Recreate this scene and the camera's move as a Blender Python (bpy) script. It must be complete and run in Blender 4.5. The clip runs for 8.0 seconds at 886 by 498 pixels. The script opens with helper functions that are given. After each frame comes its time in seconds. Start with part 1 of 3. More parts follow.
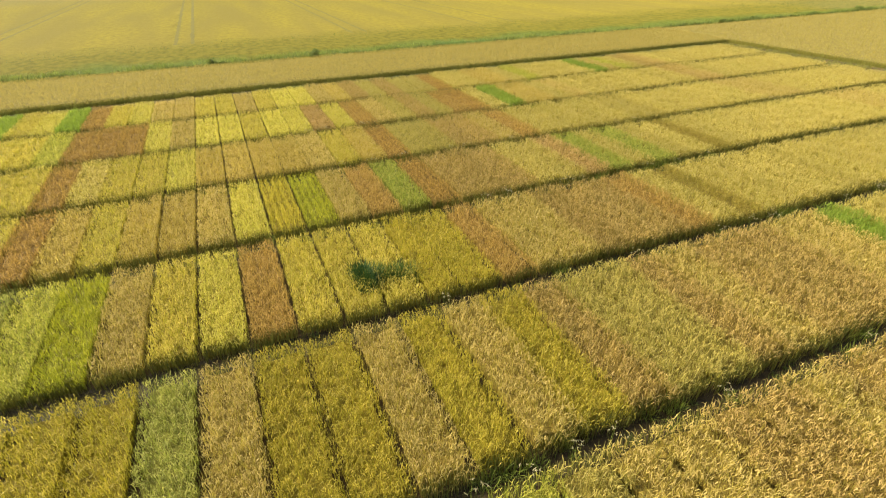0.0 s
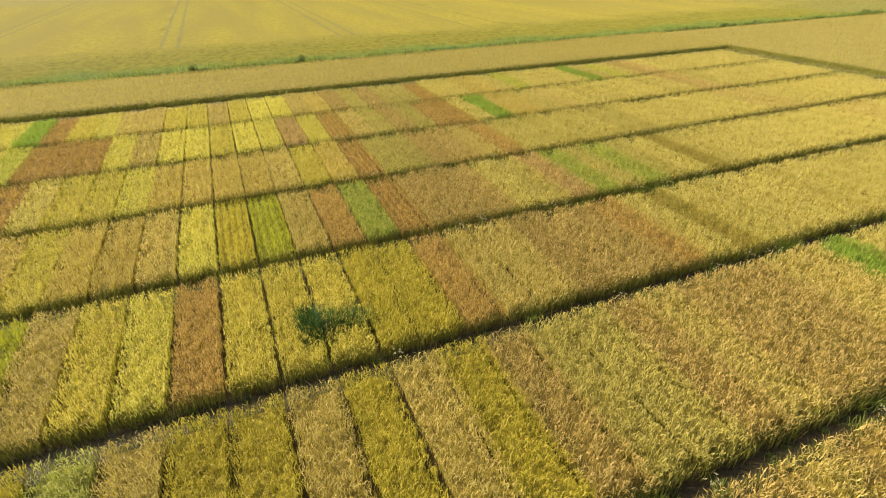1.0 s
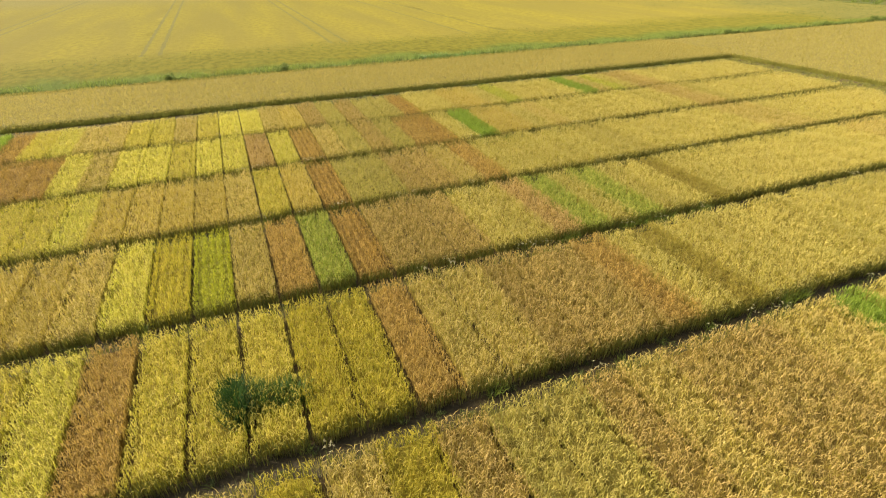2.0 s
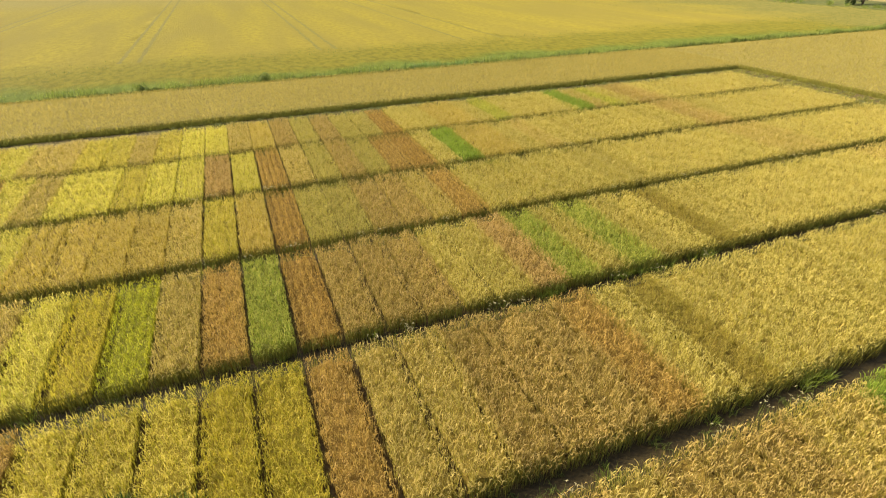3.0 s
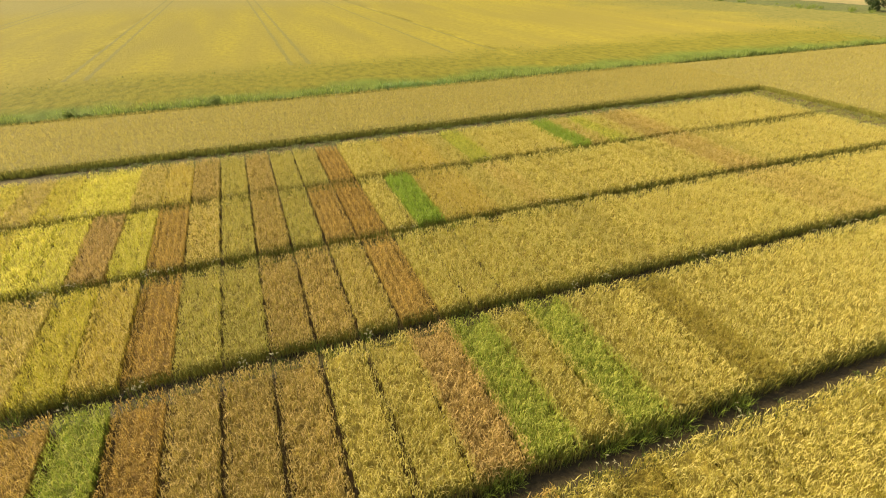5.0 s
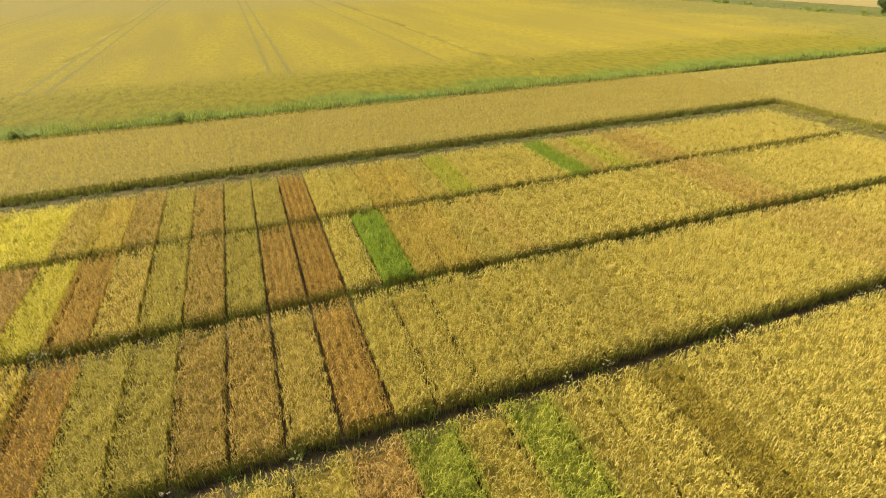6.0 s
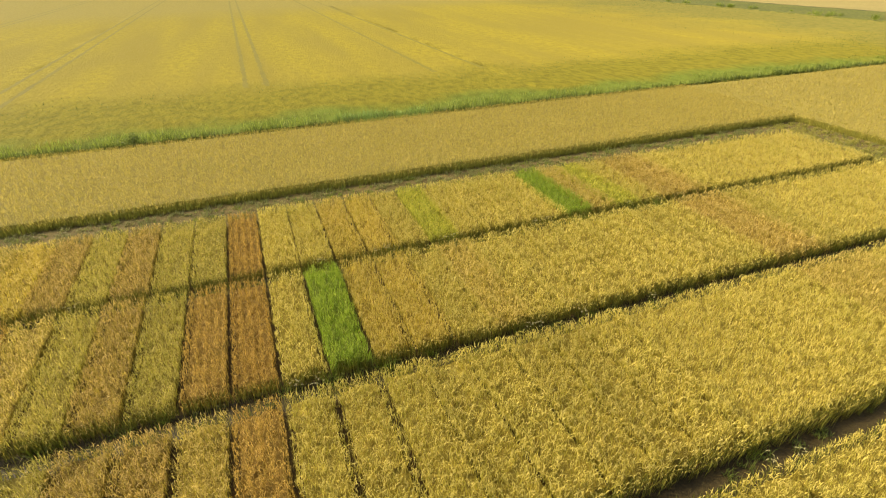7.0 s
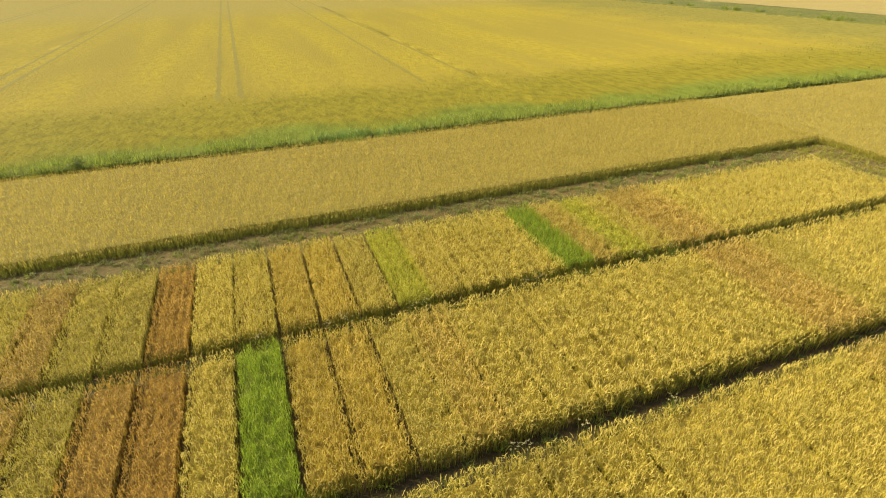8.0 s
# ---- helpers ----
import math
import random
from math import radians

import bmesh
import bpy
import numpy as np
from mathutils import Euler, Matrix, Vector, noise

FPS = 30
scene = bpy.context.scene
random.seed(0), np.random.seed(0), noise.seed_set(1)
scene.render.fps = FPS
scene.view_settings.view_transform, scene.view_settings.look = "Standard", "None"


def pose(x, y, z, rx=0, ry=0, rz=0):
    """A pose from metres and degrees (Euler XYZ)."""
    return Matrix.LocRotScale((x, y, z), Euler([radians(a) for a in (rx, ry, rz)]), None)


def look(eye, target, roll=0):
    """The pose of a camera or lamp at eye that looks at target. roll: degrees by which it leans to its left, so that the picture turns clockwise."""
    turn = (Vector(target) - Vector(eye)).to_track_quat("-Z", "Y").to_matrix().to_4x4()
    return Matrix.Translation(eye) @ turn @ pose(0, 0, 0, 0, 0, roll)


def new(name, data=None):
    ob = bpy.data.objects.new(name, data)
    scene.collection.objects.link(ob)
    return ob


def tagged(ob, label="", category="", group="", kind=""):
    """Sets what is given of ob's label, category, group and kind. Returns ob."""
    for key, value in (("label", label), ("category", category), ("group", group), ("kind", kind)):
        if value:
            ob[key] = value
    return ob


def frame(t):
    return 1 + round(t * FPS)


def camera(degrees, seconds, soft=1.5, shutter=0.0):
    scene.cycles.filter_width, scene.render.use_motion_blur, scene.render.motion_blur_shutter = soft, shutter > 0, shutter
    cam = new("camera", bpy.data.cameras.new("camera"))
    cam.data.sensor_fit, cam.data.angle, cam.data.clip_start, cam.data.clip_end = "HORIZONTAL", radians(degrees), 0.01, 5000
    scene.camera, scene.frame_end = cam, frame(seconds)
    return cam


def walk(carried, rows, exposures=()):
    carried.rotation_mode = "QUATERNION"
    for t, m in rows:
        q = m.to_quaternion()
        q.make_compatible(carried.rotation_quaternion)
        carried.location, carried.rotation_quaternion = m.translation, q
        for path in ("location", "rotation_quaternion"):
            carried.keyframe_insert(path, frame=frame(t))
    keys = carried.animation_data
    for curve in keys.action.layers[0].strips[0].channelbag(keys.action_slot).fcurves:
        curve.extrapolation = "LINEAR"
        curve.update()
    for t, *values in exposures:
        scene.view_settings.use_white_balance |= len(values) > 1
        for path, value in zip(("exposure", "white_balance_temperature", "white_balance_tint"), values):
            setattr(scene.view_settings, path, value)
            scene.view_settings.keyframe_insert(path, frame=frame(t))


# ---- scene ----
cam = camera(80.5, 8.0, soft=1.0)
PATH = [
    (0, (-19.438, -36.802, 11.352), (-18.785, -35.193, 10.36), -1.1),
    (0.5, (-18.279, -35.984, 11.442), (-17.629, -34.374, 10.45), -1.0),
    (1, (-16.947, -34.943, 11.539), (-16.304, -33.329, 10.549), -1.1),
    (2.5, (-12.805, -31.124, 11.936), (-12.175, -29.501, 10.951), -0.8),
    (3, (-11.302, -29.554, 12.087), (-10.678, -27.928, 11.103), -0.7),
    (3.5, (-9.885, -28.007, 12.156), (-9.269, -26.377, 11.175), -0.8),
    (4, (-8.377, -26.31, 12.199), (-7.768, -24.675, 11.221), -0.9),
    (4.5, (-6.963, -24.609, 12.233), (-6.358, -22.973, 11.256), -0.8),
    (6, (-2.43, -18.423, 12.386), (-1.834, -16.781, 11.413), -1.0),
    (6.5, (-0.963, -16.271, 12.404), (-0.366, -14.627, 11.434), -1.0),
    (7, (0.606, -13.968, 12.434), (1.202, -12.322, 11.467), -1.0),
    (7.5, (2.024, -11.828, 12.549), (2.621, -10.183, 11.58), -0.8),
    (8, (3.503, -9.456, 12.623), (4.1, -7.811, 11.655), -0.8),
]
walk(cam, [(t, look(eye, target, roll)) for t, eye, target, roll in PATH], exposures=((0.0, 1.07, 6450, 10), (4.5, 1.06, 6850, 10), (8.0, 1.02, 7400, 6)))

# ---- world, sun, exposure ----
SUN_FROM = Vector((-0.80, 0.42, 0.56)).normalized()
world = bpy.data.worlds.new("world")
scene.world = world
world.use_nodes = True
wn = world.node_tree
sky = wn.nodes.new("ShaderNodeTexSky")
sky.sky_type = "NISHITA"
sky.sun_disc = False
sky.sun_elevation = math.asin(SUN_FROM.z)
sky.sun_rotation = math.atan2(SUN_FROM.x, SUN_FROM.y)
sky.air_density, sky.dust_density = 1.0, 5.0
wn.links.new(sky.outputs[0], wn.nodes["Background"].inputs[0])
wn.nodes["Background"].inputs[1].default_value = 0.14
sun_data = bpy.data.lights.new("sun", "SUN")
sun_data.energy, sun_data.angle, sun_data.color = 4.6, radians(0.6), (1.0, 0.90, 0.68)
sun = new("sun", sun_data)
sun.matrix_world = look(SUN_FROM * 100, (0, 0, 0))

rng = np.random.default_rng(7)


# ---- materials ----
def node_mat(name):
    mat = bpy.data.materials.new(name)
    mat.use_nodes = True
    nt = mat.node_tree
    for n in list(nt.nodes):
        nt.nodes.remove(n)
    return mat, nt


def add_node(nt, kind, **values):
    n = nt.nodes.new(kind)
    for key, value in values.items():
        n.inputs[key.replace("_", " ")].default_value = value
    return n


def mix_color(nt, fac, a, b, blend="MIX"):
    m = nt.nodes.new("ShaderNodeMix")
    m.data_type, m.blend_type = "RGBA", blend
    for socket, value in ((m.inputs[0], fac), (m.inputs[6], a), (m.inputs[7], b)):
        if hasattr(value, "links"):
            nt.links.new(value, socket)
        elif isinstance(value, (int, float)):
            socket.default_value = value
        else:
            socket.default_value = (*value, 1)
    return m.outputs[2]


def ramp(nt, fac, low, high):
    r = nt.nodes.new("ShaderNodeMapRange")
    r.inputs[1].default_value, r.inputs[2].default_value = low, high
    nt.links.new(fac, r.inputs[0])
    return r.outputs[0]


def world_noise(nt, scale, detail=3.0, stretch=(1, 1, 1)):
    geo = nt.nodes.new("ShaderNodeNewGeometry")
    mp = nt.nodes.new("ShaderNodeMapping")
    mp.inputs["Scale"].default_value = stretch
    nz = add_node(nt, "ShaderNodeTexNoise", Scale=scale, Detail=detail)
    nt.links.new(geo.outputs["Position"], mp.inputs[0])
    nt.links.new(mp.outputs[0], nz.inputs["Vector"])
    return nz.outputs[0]


def foliage_mat(name, color, second, through_light=0.35, patch=0.35, rough=0.5):
    """Thin leaf: two tones chosen blade by blade, patches over metres, some light passes through."""
    mat, nt = node_mat(name)
    geo = nt.nodes.new("ShaderNodeNewGeometry")
    c = mix_color(nt, geo.outputs["Random Per Island"], color, second)
    spots = ramp(nt, world_noise(nt, 1.3), 0.35, 0.7)
    darker = tuple(v * 0.62 for v in color)
    m = nt.nodes.new("ShaderNodeMath")
    m.operation = "MULTIPLY"
    m.inputs[1].default_value = patch
    nt.links.new(spots, m.inputs[0])
    c = mix_color(nt, m.outputs[0], c, darker)
    broad = nt.nodes.new("ShaderNodeMath")
    broad.operation = "MULTIPLY"
    broad.inputs[1].default_value = 0.25
    nt.links.new(ramp(nt, world_noise(nt, 0.42, 3.0), 0.48, 0.72), broad.inputs[0])
    c = mix_color(nt, broad.outputs[0], c, (second[0] * 0.82, second[1] * 0.92, second[2] * 0.9))
    info = nt.nodes.new("ShaderNodeObjectInfo")
    hsv = add_node(nt, "ShaderNodeHueSaturation")
    nt.links.new(c, hsv.inputs["Color"])
    v = nt.nodes.new("ShaderNodeMapRange")
    v.inputs[3].default_value, v.inputs[4].default_value = 0.90, 1.10
    nt.links.new(info.outputs["Random"], v.inputs[0])
    nt.links.new(v.outputs[0], hsv.inputs["Value"])
    p = add_node(nt, "ShaderNodeBsdfPrincipled", Roughness=rough)
    p.inputs["Specular IOR Level"].default_value = 0.24
    p.inputs["Diffuse Roughness"].default_value = 0.3
    tl = nt.nodes.new("ShaderNodeBsdfTranslucent")
    nt.links.new(hsv.outputs[0], p.inputs["Base Color"])
    nt.links.new(hsv.outputs[0], tl.inputs["Color"])
    ms = nt.nodes.new("ShaderNodeMixShader")
    ms.inputs[0].default_value = through_light
    nt.links.new(p.outputs[0], ms.inputs[1])
    nt.links.new(tl.outputs[0], ms.inputs[2])
    out = nt.nodes.new("ShaderNodeOutputMaterial")
    nt.links.new(ms.outputs[0], out.inputs[0])
    return mat


def surface_mat(name, tones, scales, rough=0.9, bump=0.3, bump_scale=20.0, stretch=(1, 1, 1)):
    """Ground or far canopy: three tones mixed by a coarse and a fine noise, with relief."""
    mat, nt = node_mat(name)
    a = ramp(nt, world_noise(nt, scales[0], 4.0, stretch), 0.35, 0.65)
    b = ramp(nt, world_noise(nt, scales[1], 5.0, stretch), 0.4, 0.7)
    c = mix_color(nt, b, mix_color(nt, a, tones[0], tones[1]), tones[2])
    p = add_node(nt, "ShaderNodeBsdfPrincipled", Roughness=rough)
    p.inputs["Specular IOR Level"].default_value = 0.2
    p.inputs["Diffuse Roughness"].default_value = 0.3
    nt.links.new(c, p.inputs["Base Color"])
    bp = add_node(nt, "ShaderNodeBump", Strength=bump, Distance=0.05)
    nt.links.new(world_noise(nt, bump_scale, 6.0), bp.inputs["Height"])
    nt.links.new(bp.outputs[0], p.inputs["Normal"])
    out = nt.nodes.new("ShaderNodeOutputMaterial")
    nt.links.new(p.outputs[0], out.inputs[0])
    return mat


# variety: (ear tones, leaf tones, words for the label)
VARIETY = {
    "Y": ((0.568, 0.477, 0.142), (0.478, 0.396, 0.093), (0.410, 0.350, 0.048), (0.322, 0.292, 0.035), "golden-yellow ripe"),
    "M": ((0.588, 0.486, 0.104), (0.498, 0.414, 0.066), (0.435, 0.387, 0.030), (0.339, 0.343, 0.025), "mellow yellow"),
    "L": ((0.630, 0.540, 0.121), (0.541, 0.470, 0.079), (0.467, 0.441, 0.044), (0.378, 0.391, 0.035), "bright lemon-yellow"),
    "O": ((0.572, 0.452, 0.128), (0.498, 0.390, 0.092), (0.428, 0.338, 0.038), (0.352, 0.294, 0.029), "orange-gold ripe"),
    "R": ((0.468, 0.314, 0.080), (0.388, 0.254, 0.056), (0.328, 0.216, 0.037), (0.268, 0.185, 0.033), "reddish-brown ripe"),
    "Q": ((0.552, 0.424, 0.142), (0.470, 0.352, 0.100), (0.398, 0.297, 0.045), (0.313, 0.246, 0.037), "russet-tinged ripe"),
    "T": ((0.578, 0.456, 0.146), (0.482, 0.372, 0.100), (0.382, 0.324, 0.041), (0.303, 0.264, 0.035), "straw-tan ripe"),
    "D": ((0.508, 0.372, 0.124), (0.412, 0.298, 0.085), (0.326, 0.258, 0.038), (0.248, 0.208, 0.030), "dull brown-tan ripe"),
    "P": ((0.502, 0.418, 0.112), (0.430, 0.362, 0.082), (0.358, 0.318, 0.050), (0.288, 0.272, 0.038), "pale olive-green"),
    "G": ((0.300, 0.365, 0.046), (0.245, 0.330, 0.036), (0.205, 0.302, 0.026), (0.145, 0.245, 0.020), "vivid green unripe"),
    "E": ((0.505, 0.455, 0.082), (0.428, 0.410, 0.060), (0.358, 0.382, 0.036), (0.275, 0.324, 0.028), "yellow-green half-ripe"),
    "W": ((0.525, 0.427, 0.056), (0.440, 0.362, 0.039), (0.387, 0.341, 0.024), (0.307, 0.300, 0.019), "deep olive-gold"),
    "V": ((0.440, 0.412, 0.032), (0.372, 0.370, 0.025), (0.318, 0.342, 0.022), (0.250, 0.275, 0.017), "olive-green late"),
    "K": ((0.415, 0.330, 0.062), (0.345, 0.272, 0.045), (0.285, 0.240, 0.030), (0.220, 0.198, 0.024), "dull dark-olive"),
    "N": ((0.510, 0.350, 0.096), (0.430, 0.288, 0.068), (0.356, 0.246, 0.045), (0.282, 0.205, 0.035), "light orange-brown ripe"),
    "B": ((0.520, 0.368, 0.130), (0.432, 0.300, 0.096), (0.366, 0.262, 0.060), (0.294, 0.216, 0.048), "grey-brown ripe"),
    "S": ((0.445, 0.420, 0.105), (0.375, 0.372, 0.076), (0.305, 0.332, 0.044), (0.235, 0.282, 0.034), "pale grey-green"),
    "H": ((0.440, 0.415, 0.078), (0.362, 0.370, 0.055), (0.245, 0.318, 0.032), (0.180, 0.262, 0.024), "green-flecked half-ripe"),
    "F": ((0.424, 0.348, 0.088), (0.368, 0.300, 0.065), (0.328, 0.272, 0.045), (0.280, 0.238, 0.036), "buff-gold"),
}
def between(a, b, f):
    return tuple(p + (q - p) * f for p, q in zip(a, b))


EAR = {k: foliage_mat("ears_" + v[4].split()[0], between(v[0], v[1], 0.15), between(v[1], v[2], 0.2), 0.47, 0.14) for k, v in VARIETY.items()}
LEAF = {k: foliage_mat("leaves_" + v[4].split()[0], between(v[1], v[2], 0.55), between(v[2], v[3], 0.5), 0.48, 0.14) for k, v in VARIETY.items()}
# olive stalks; the first two tones are darkened for shade on the crop's edges
SHADED_STALK = foliage_mat("stalks", (0.21, 0.19, 0.034), (0.105, 0.118, 0.022), 0.36)
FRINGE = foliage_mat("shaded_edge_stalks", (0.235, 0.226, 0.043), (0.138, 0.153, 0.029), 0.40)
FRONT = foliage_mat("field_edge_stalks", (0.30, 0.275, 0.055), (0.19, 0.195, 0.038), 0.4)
# body sheets below the ears: shade between the tufts is put into their dimmed colours
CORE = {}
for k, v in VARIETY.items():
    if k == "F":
        CORE[k] = surface_mat("field_gap_shade", ((0.196, 0.160, 0.034), (0.162, 0.131, 0.027), (0.216, 0.175, 0.038)), (0.45, 15), 0.9, 0.8, 30.0, (0.6, 1, 1))
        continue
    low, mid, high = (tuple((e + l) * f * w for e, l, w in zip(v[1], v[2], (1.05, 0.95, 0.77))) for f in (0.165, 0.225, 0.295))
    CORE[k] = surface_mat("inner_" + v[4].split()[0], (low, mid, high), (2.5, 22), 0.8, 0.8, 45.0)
# dark weed green; along the ditch it holds the shade of the weeds' south side
DITCH_WEED = foliage_mat("ditch_weeds", (0.060, 0.080, 0.014), (0.11, 0.135, 0.025), 0.3)
WEED = foliage_mat("weed_leaves", (0.13, 0.18, 0.022), (0.21, 0.245, 0.032), 0.4)
MARGIN = foliage_mat("margin_leaves", (0.165, 0.222, 0.040), (0.225, 0.258, 0.045), 0.45)
MARGIN_CROP = foliage_mat("margin_crop", (0.24, 0.215, 0.022), (0.09, 0.09, 0.011), 0.3)
SEDGE_LIGHT = foliage_mat("sedge_new_leaves", (0.055, 0.105, 0.015), (0.095, 0.145, 0.022), 0.35)
SEDGE = foliage_mat("sedge_leaves", (0.030, 0.070, 0.012), (0.055, 0.105, 0.018), 0.25)
STRIP_GRASS = foliage_mat("strip_grass", (0.23, 0.235, 0.080), (0.15, 0.168, 0.050), 0.4)
REED = foliage_mat("reed_leaves", (0.20, 0.29, 0.07), (0.14, 0.22, 0.045), 0.4)
BUSH = foliage_mat("bush_leaves", (0.13, 0.18, 0.03), (0.19, 0.225, 0.045), 0.4)
TREE = foliage_mat("tree_leaves", (0.040, 0.066, 0.015), (0.065, 0.092, 0.020), 0.25)
BARK = surface_mat("bark", ((0.09, 0.065, 0.045), (0.06, 0.045, 0.03), (0.12, 0.09, 0.06)), (4, 20))
# wet mud, its tone lowered further for the shade that plots throw on alleys
SOIL = surface_mat("shaded_wet_soil", ((0.035, 0.025, 0.0085), (0.026, 0.019, 0.0065), (0.047, 0.034, 0.012)), (0.9, 9), 0.6, 0.8, 12)
FURROW_SOIL = surface_mat("damp_soil", ((0.086, 0.056, 0.020), (0.064, 0.043, 0.015), (0.110, 0.074, 0.028)), (0.9, 9), 0.8, 0.8, 12)
DRY_SOIL = surface_mat("dry_soil", ((0.100, 0.074, 0.023), (0.070, 0.056, 0.017), (0.130, 0.096, 0.032)), (0.7, 6), 0.95, 0.8, 14)
STRAW = foliage_mat("straw", (0.30, 0.24, 0.11), (0.19, 0.155, 0.07), 0.1)


def gold_mat():
    """Canopy of the far field: green at its weedy edge, olive, then gold with streaks along the rows."""
    mat, nt = node_mat("far_canopy")
    geo = nt.nodes.new("ShaderNodeNewGeometry")
    sep = nt.nodes.new("ShaderNodeSeparateXYZ")
    nt.links.new(geo.outputs["Position"], sep.inputs[0])
    wob = nt.nodes.new("ShaderNodeMath")
    wob.operation = "MULTIPLY_ADD"
    nt.links.new(world_noise(nt, 0.11, 6.0), wob.inputs[0])
    wob.inputs[1].default_value = 14.0
    nt.links.new(sep.outputs["Y"], wob.inputs[2])
    to_olive, to_gold = ramp(nt, wob.outputs[0], 40.0, 43.5), ramp(nt, wob.outputs[0], 50.0, 58.0)
    streak = ramp(nt, world_noise(nt, 0.16, 4.0, (1, 0.12, 1)), 0.38, 0.62)
    fine = ramp(nt, world_noise(nt, 1.4, 5.0, (1, 0.5, 1)), 0.40, 0.68)
    gold = mix_color(nt, fine, mix_color(nt, streak, (0.240, 0.198, 0.025), (0.197, 0.160, 0.031)), (0.189, 0.154, 0.024))
    olive = mix_color(nt, fine, (0.166, 0.145, 0.018), (0.112, 0.102, 0.013))
    green = mix_color(nt, fine, (0.118, 0.146, 0.024), (0.086, 0.108, 0.017))
    c = mix_color(nt, to_gold, mix_color(nt, to_olive, green, olive), gold)
    c = mix_color(nt, ramp(nt, wob.outputs[0], 140.0, 175.0), c, mix_color(nt, fine, (0.215, 0.180, 0.046), (0.188, 0.156, 0.040)))
    east_end = nt.nodes.new("ShaderNodeMath")
    east_end.operation = "MULTIPLY_ADD"
    nt.links.new(world_noise(nt, 0.09, 6.0), east_end.inputs[0])
    east_end.inputs[1].default_value = 50.0
    nt.links.new(sep.outputs["X"], east_end.inputs[2])
    c = mix_color(nt, ramp(nt, east_end.outputs[0], 106.0, 128.0), c, mix_color(nt, fine, (0.165, 0.146, 0.036), (0.118, 0.113, 0.024)))
    p = add_node(nt, "ShaderNodeBsdfPrincipled", Roughness=0.9)
    p.inputs["Specular IOR Level"].default_value = 0.05
    p.inputs["Diffuse Roughness"].default_value = 0.3
    nt.links.new(c, p.inputs["Base Color"])
    bp = add_node(nt, "ShaderNodeBump", Strength=1.0, Distance=0.12)
    nt.links.new(world_noise(nt, 3.0, 6.0), bp.inputs["Height"])
    nt.links.new(bp.outputs[0], p.inputs["Normal"])
    out = nt.nodes.new("ShaderNodeOutputMaterial")
    nt.links.new(p.outputs[0], out.inputs[0])
    return mat


FAR_GOLD = gold_mat()
PRESSED = surface_mat("pressed_crop", ((0.144, 0.124, 0.014), (0.124, 0.108, 0.013), (0.164, 0.140, 0.017)), (0.3, 3))
FAR_TAN = surface_mat("tan_canopy", ((0.205, 0.165, 0.058), (0.18, 0.148, 0.048), (0.225, 0.182, 0.066)), (0.08, 1.5), 0.9, 0.9, 3.0)
BANK = surface_mat("bank_grass", ((0.080, 0.088, 0.016), (0.12, 0.118, 0.022), (0.050, 0.060, 0.011)), (0.15, 1.5), 0.9, 0.9, 3.0)


# ---- mesh helpers ----
def mesh_from(name, verts, faces, smooth=False):
    """A mesh of quads; a face whose last index is -1 is a triangle."""
    me = bpy.data.meshes.new(name)
    me.from_pydata(np.asarray(verts).tolist(), [], [f[:3] if f[-1] < 0 else f for f in np.asarray(faces).tolist()])
    if smooth:
        me.shade_smooth()
    return me


def strips(P, side, W):
    """Pointed ribbons: P (n, k, 3) centre lines, side (n, 3) width direction, W (n, k) half widths."""
    n, k, _ = P.shape
    off = side[:, None, :] * W[:, :, None]
    V = np.concatenate((np.stack((P - off, P + off), axis=2).reshape(n, k * 2, 3)[:, :-2], P[:, -1:]), axis=1)
    m = 2 * k - 1
    base = (np.arange(n) * m)[:, None] + (np.arange(k - 2) * 2)[None, :]
    base = base.reshape(-1)
    quads = np.stack((base, base + 1, base + 3, base + 2), axis=1)
    tip = np.arange(n) * m + m - 3
    return V.reshape(-1, 3), np.concatenate((quads, np.stack((tip, tip + 1, tip + 2, np.full(n, -1)), axis=1)))


def join(*sets):
    V, F, at = [], [], 0
    for v, f in sets:
        V.append(v)
        F.append(np.where(f < 0, -1, f + at))
        at += len(v)
    return np.concatenate(V), np.concatenate(F)


def arcs(xy, z0, rise, reach, droop, half, r, k=3, azimuth=None):
    """Ribbons that rise from xy at z0, lean out by reach and droop at the tip."""
    n = len(xy)
    az = r.uniform(0, 2 * math.pi, n) if azimuth is None else azimuth
    s = np.linspace(0, 1, k)[None, :]
    out = reach[:, None] * s ** 1.5
    z = z0[:, None] + rise[:, None] * s - droop[:, None] * s ** 3
    P = np.stack((xy[:, :1] + np.cos(az)[:, None] * out, xy[:, 1:] + np.sin(az)[:, None] * out, z), axis=2)
    tw = az + math.pi / 2 + r.uniform(-0.5, 0.5, n)
    side = np.stack((np.cos(tw), np.sin(tw), np.zeros(n)), axis=1)
    shape = np.interp(s[0], (0, 0.5, 1), (0.75, 1.0, 0.25))
    return strips(P, side, half[:, None] * shape[None, :])


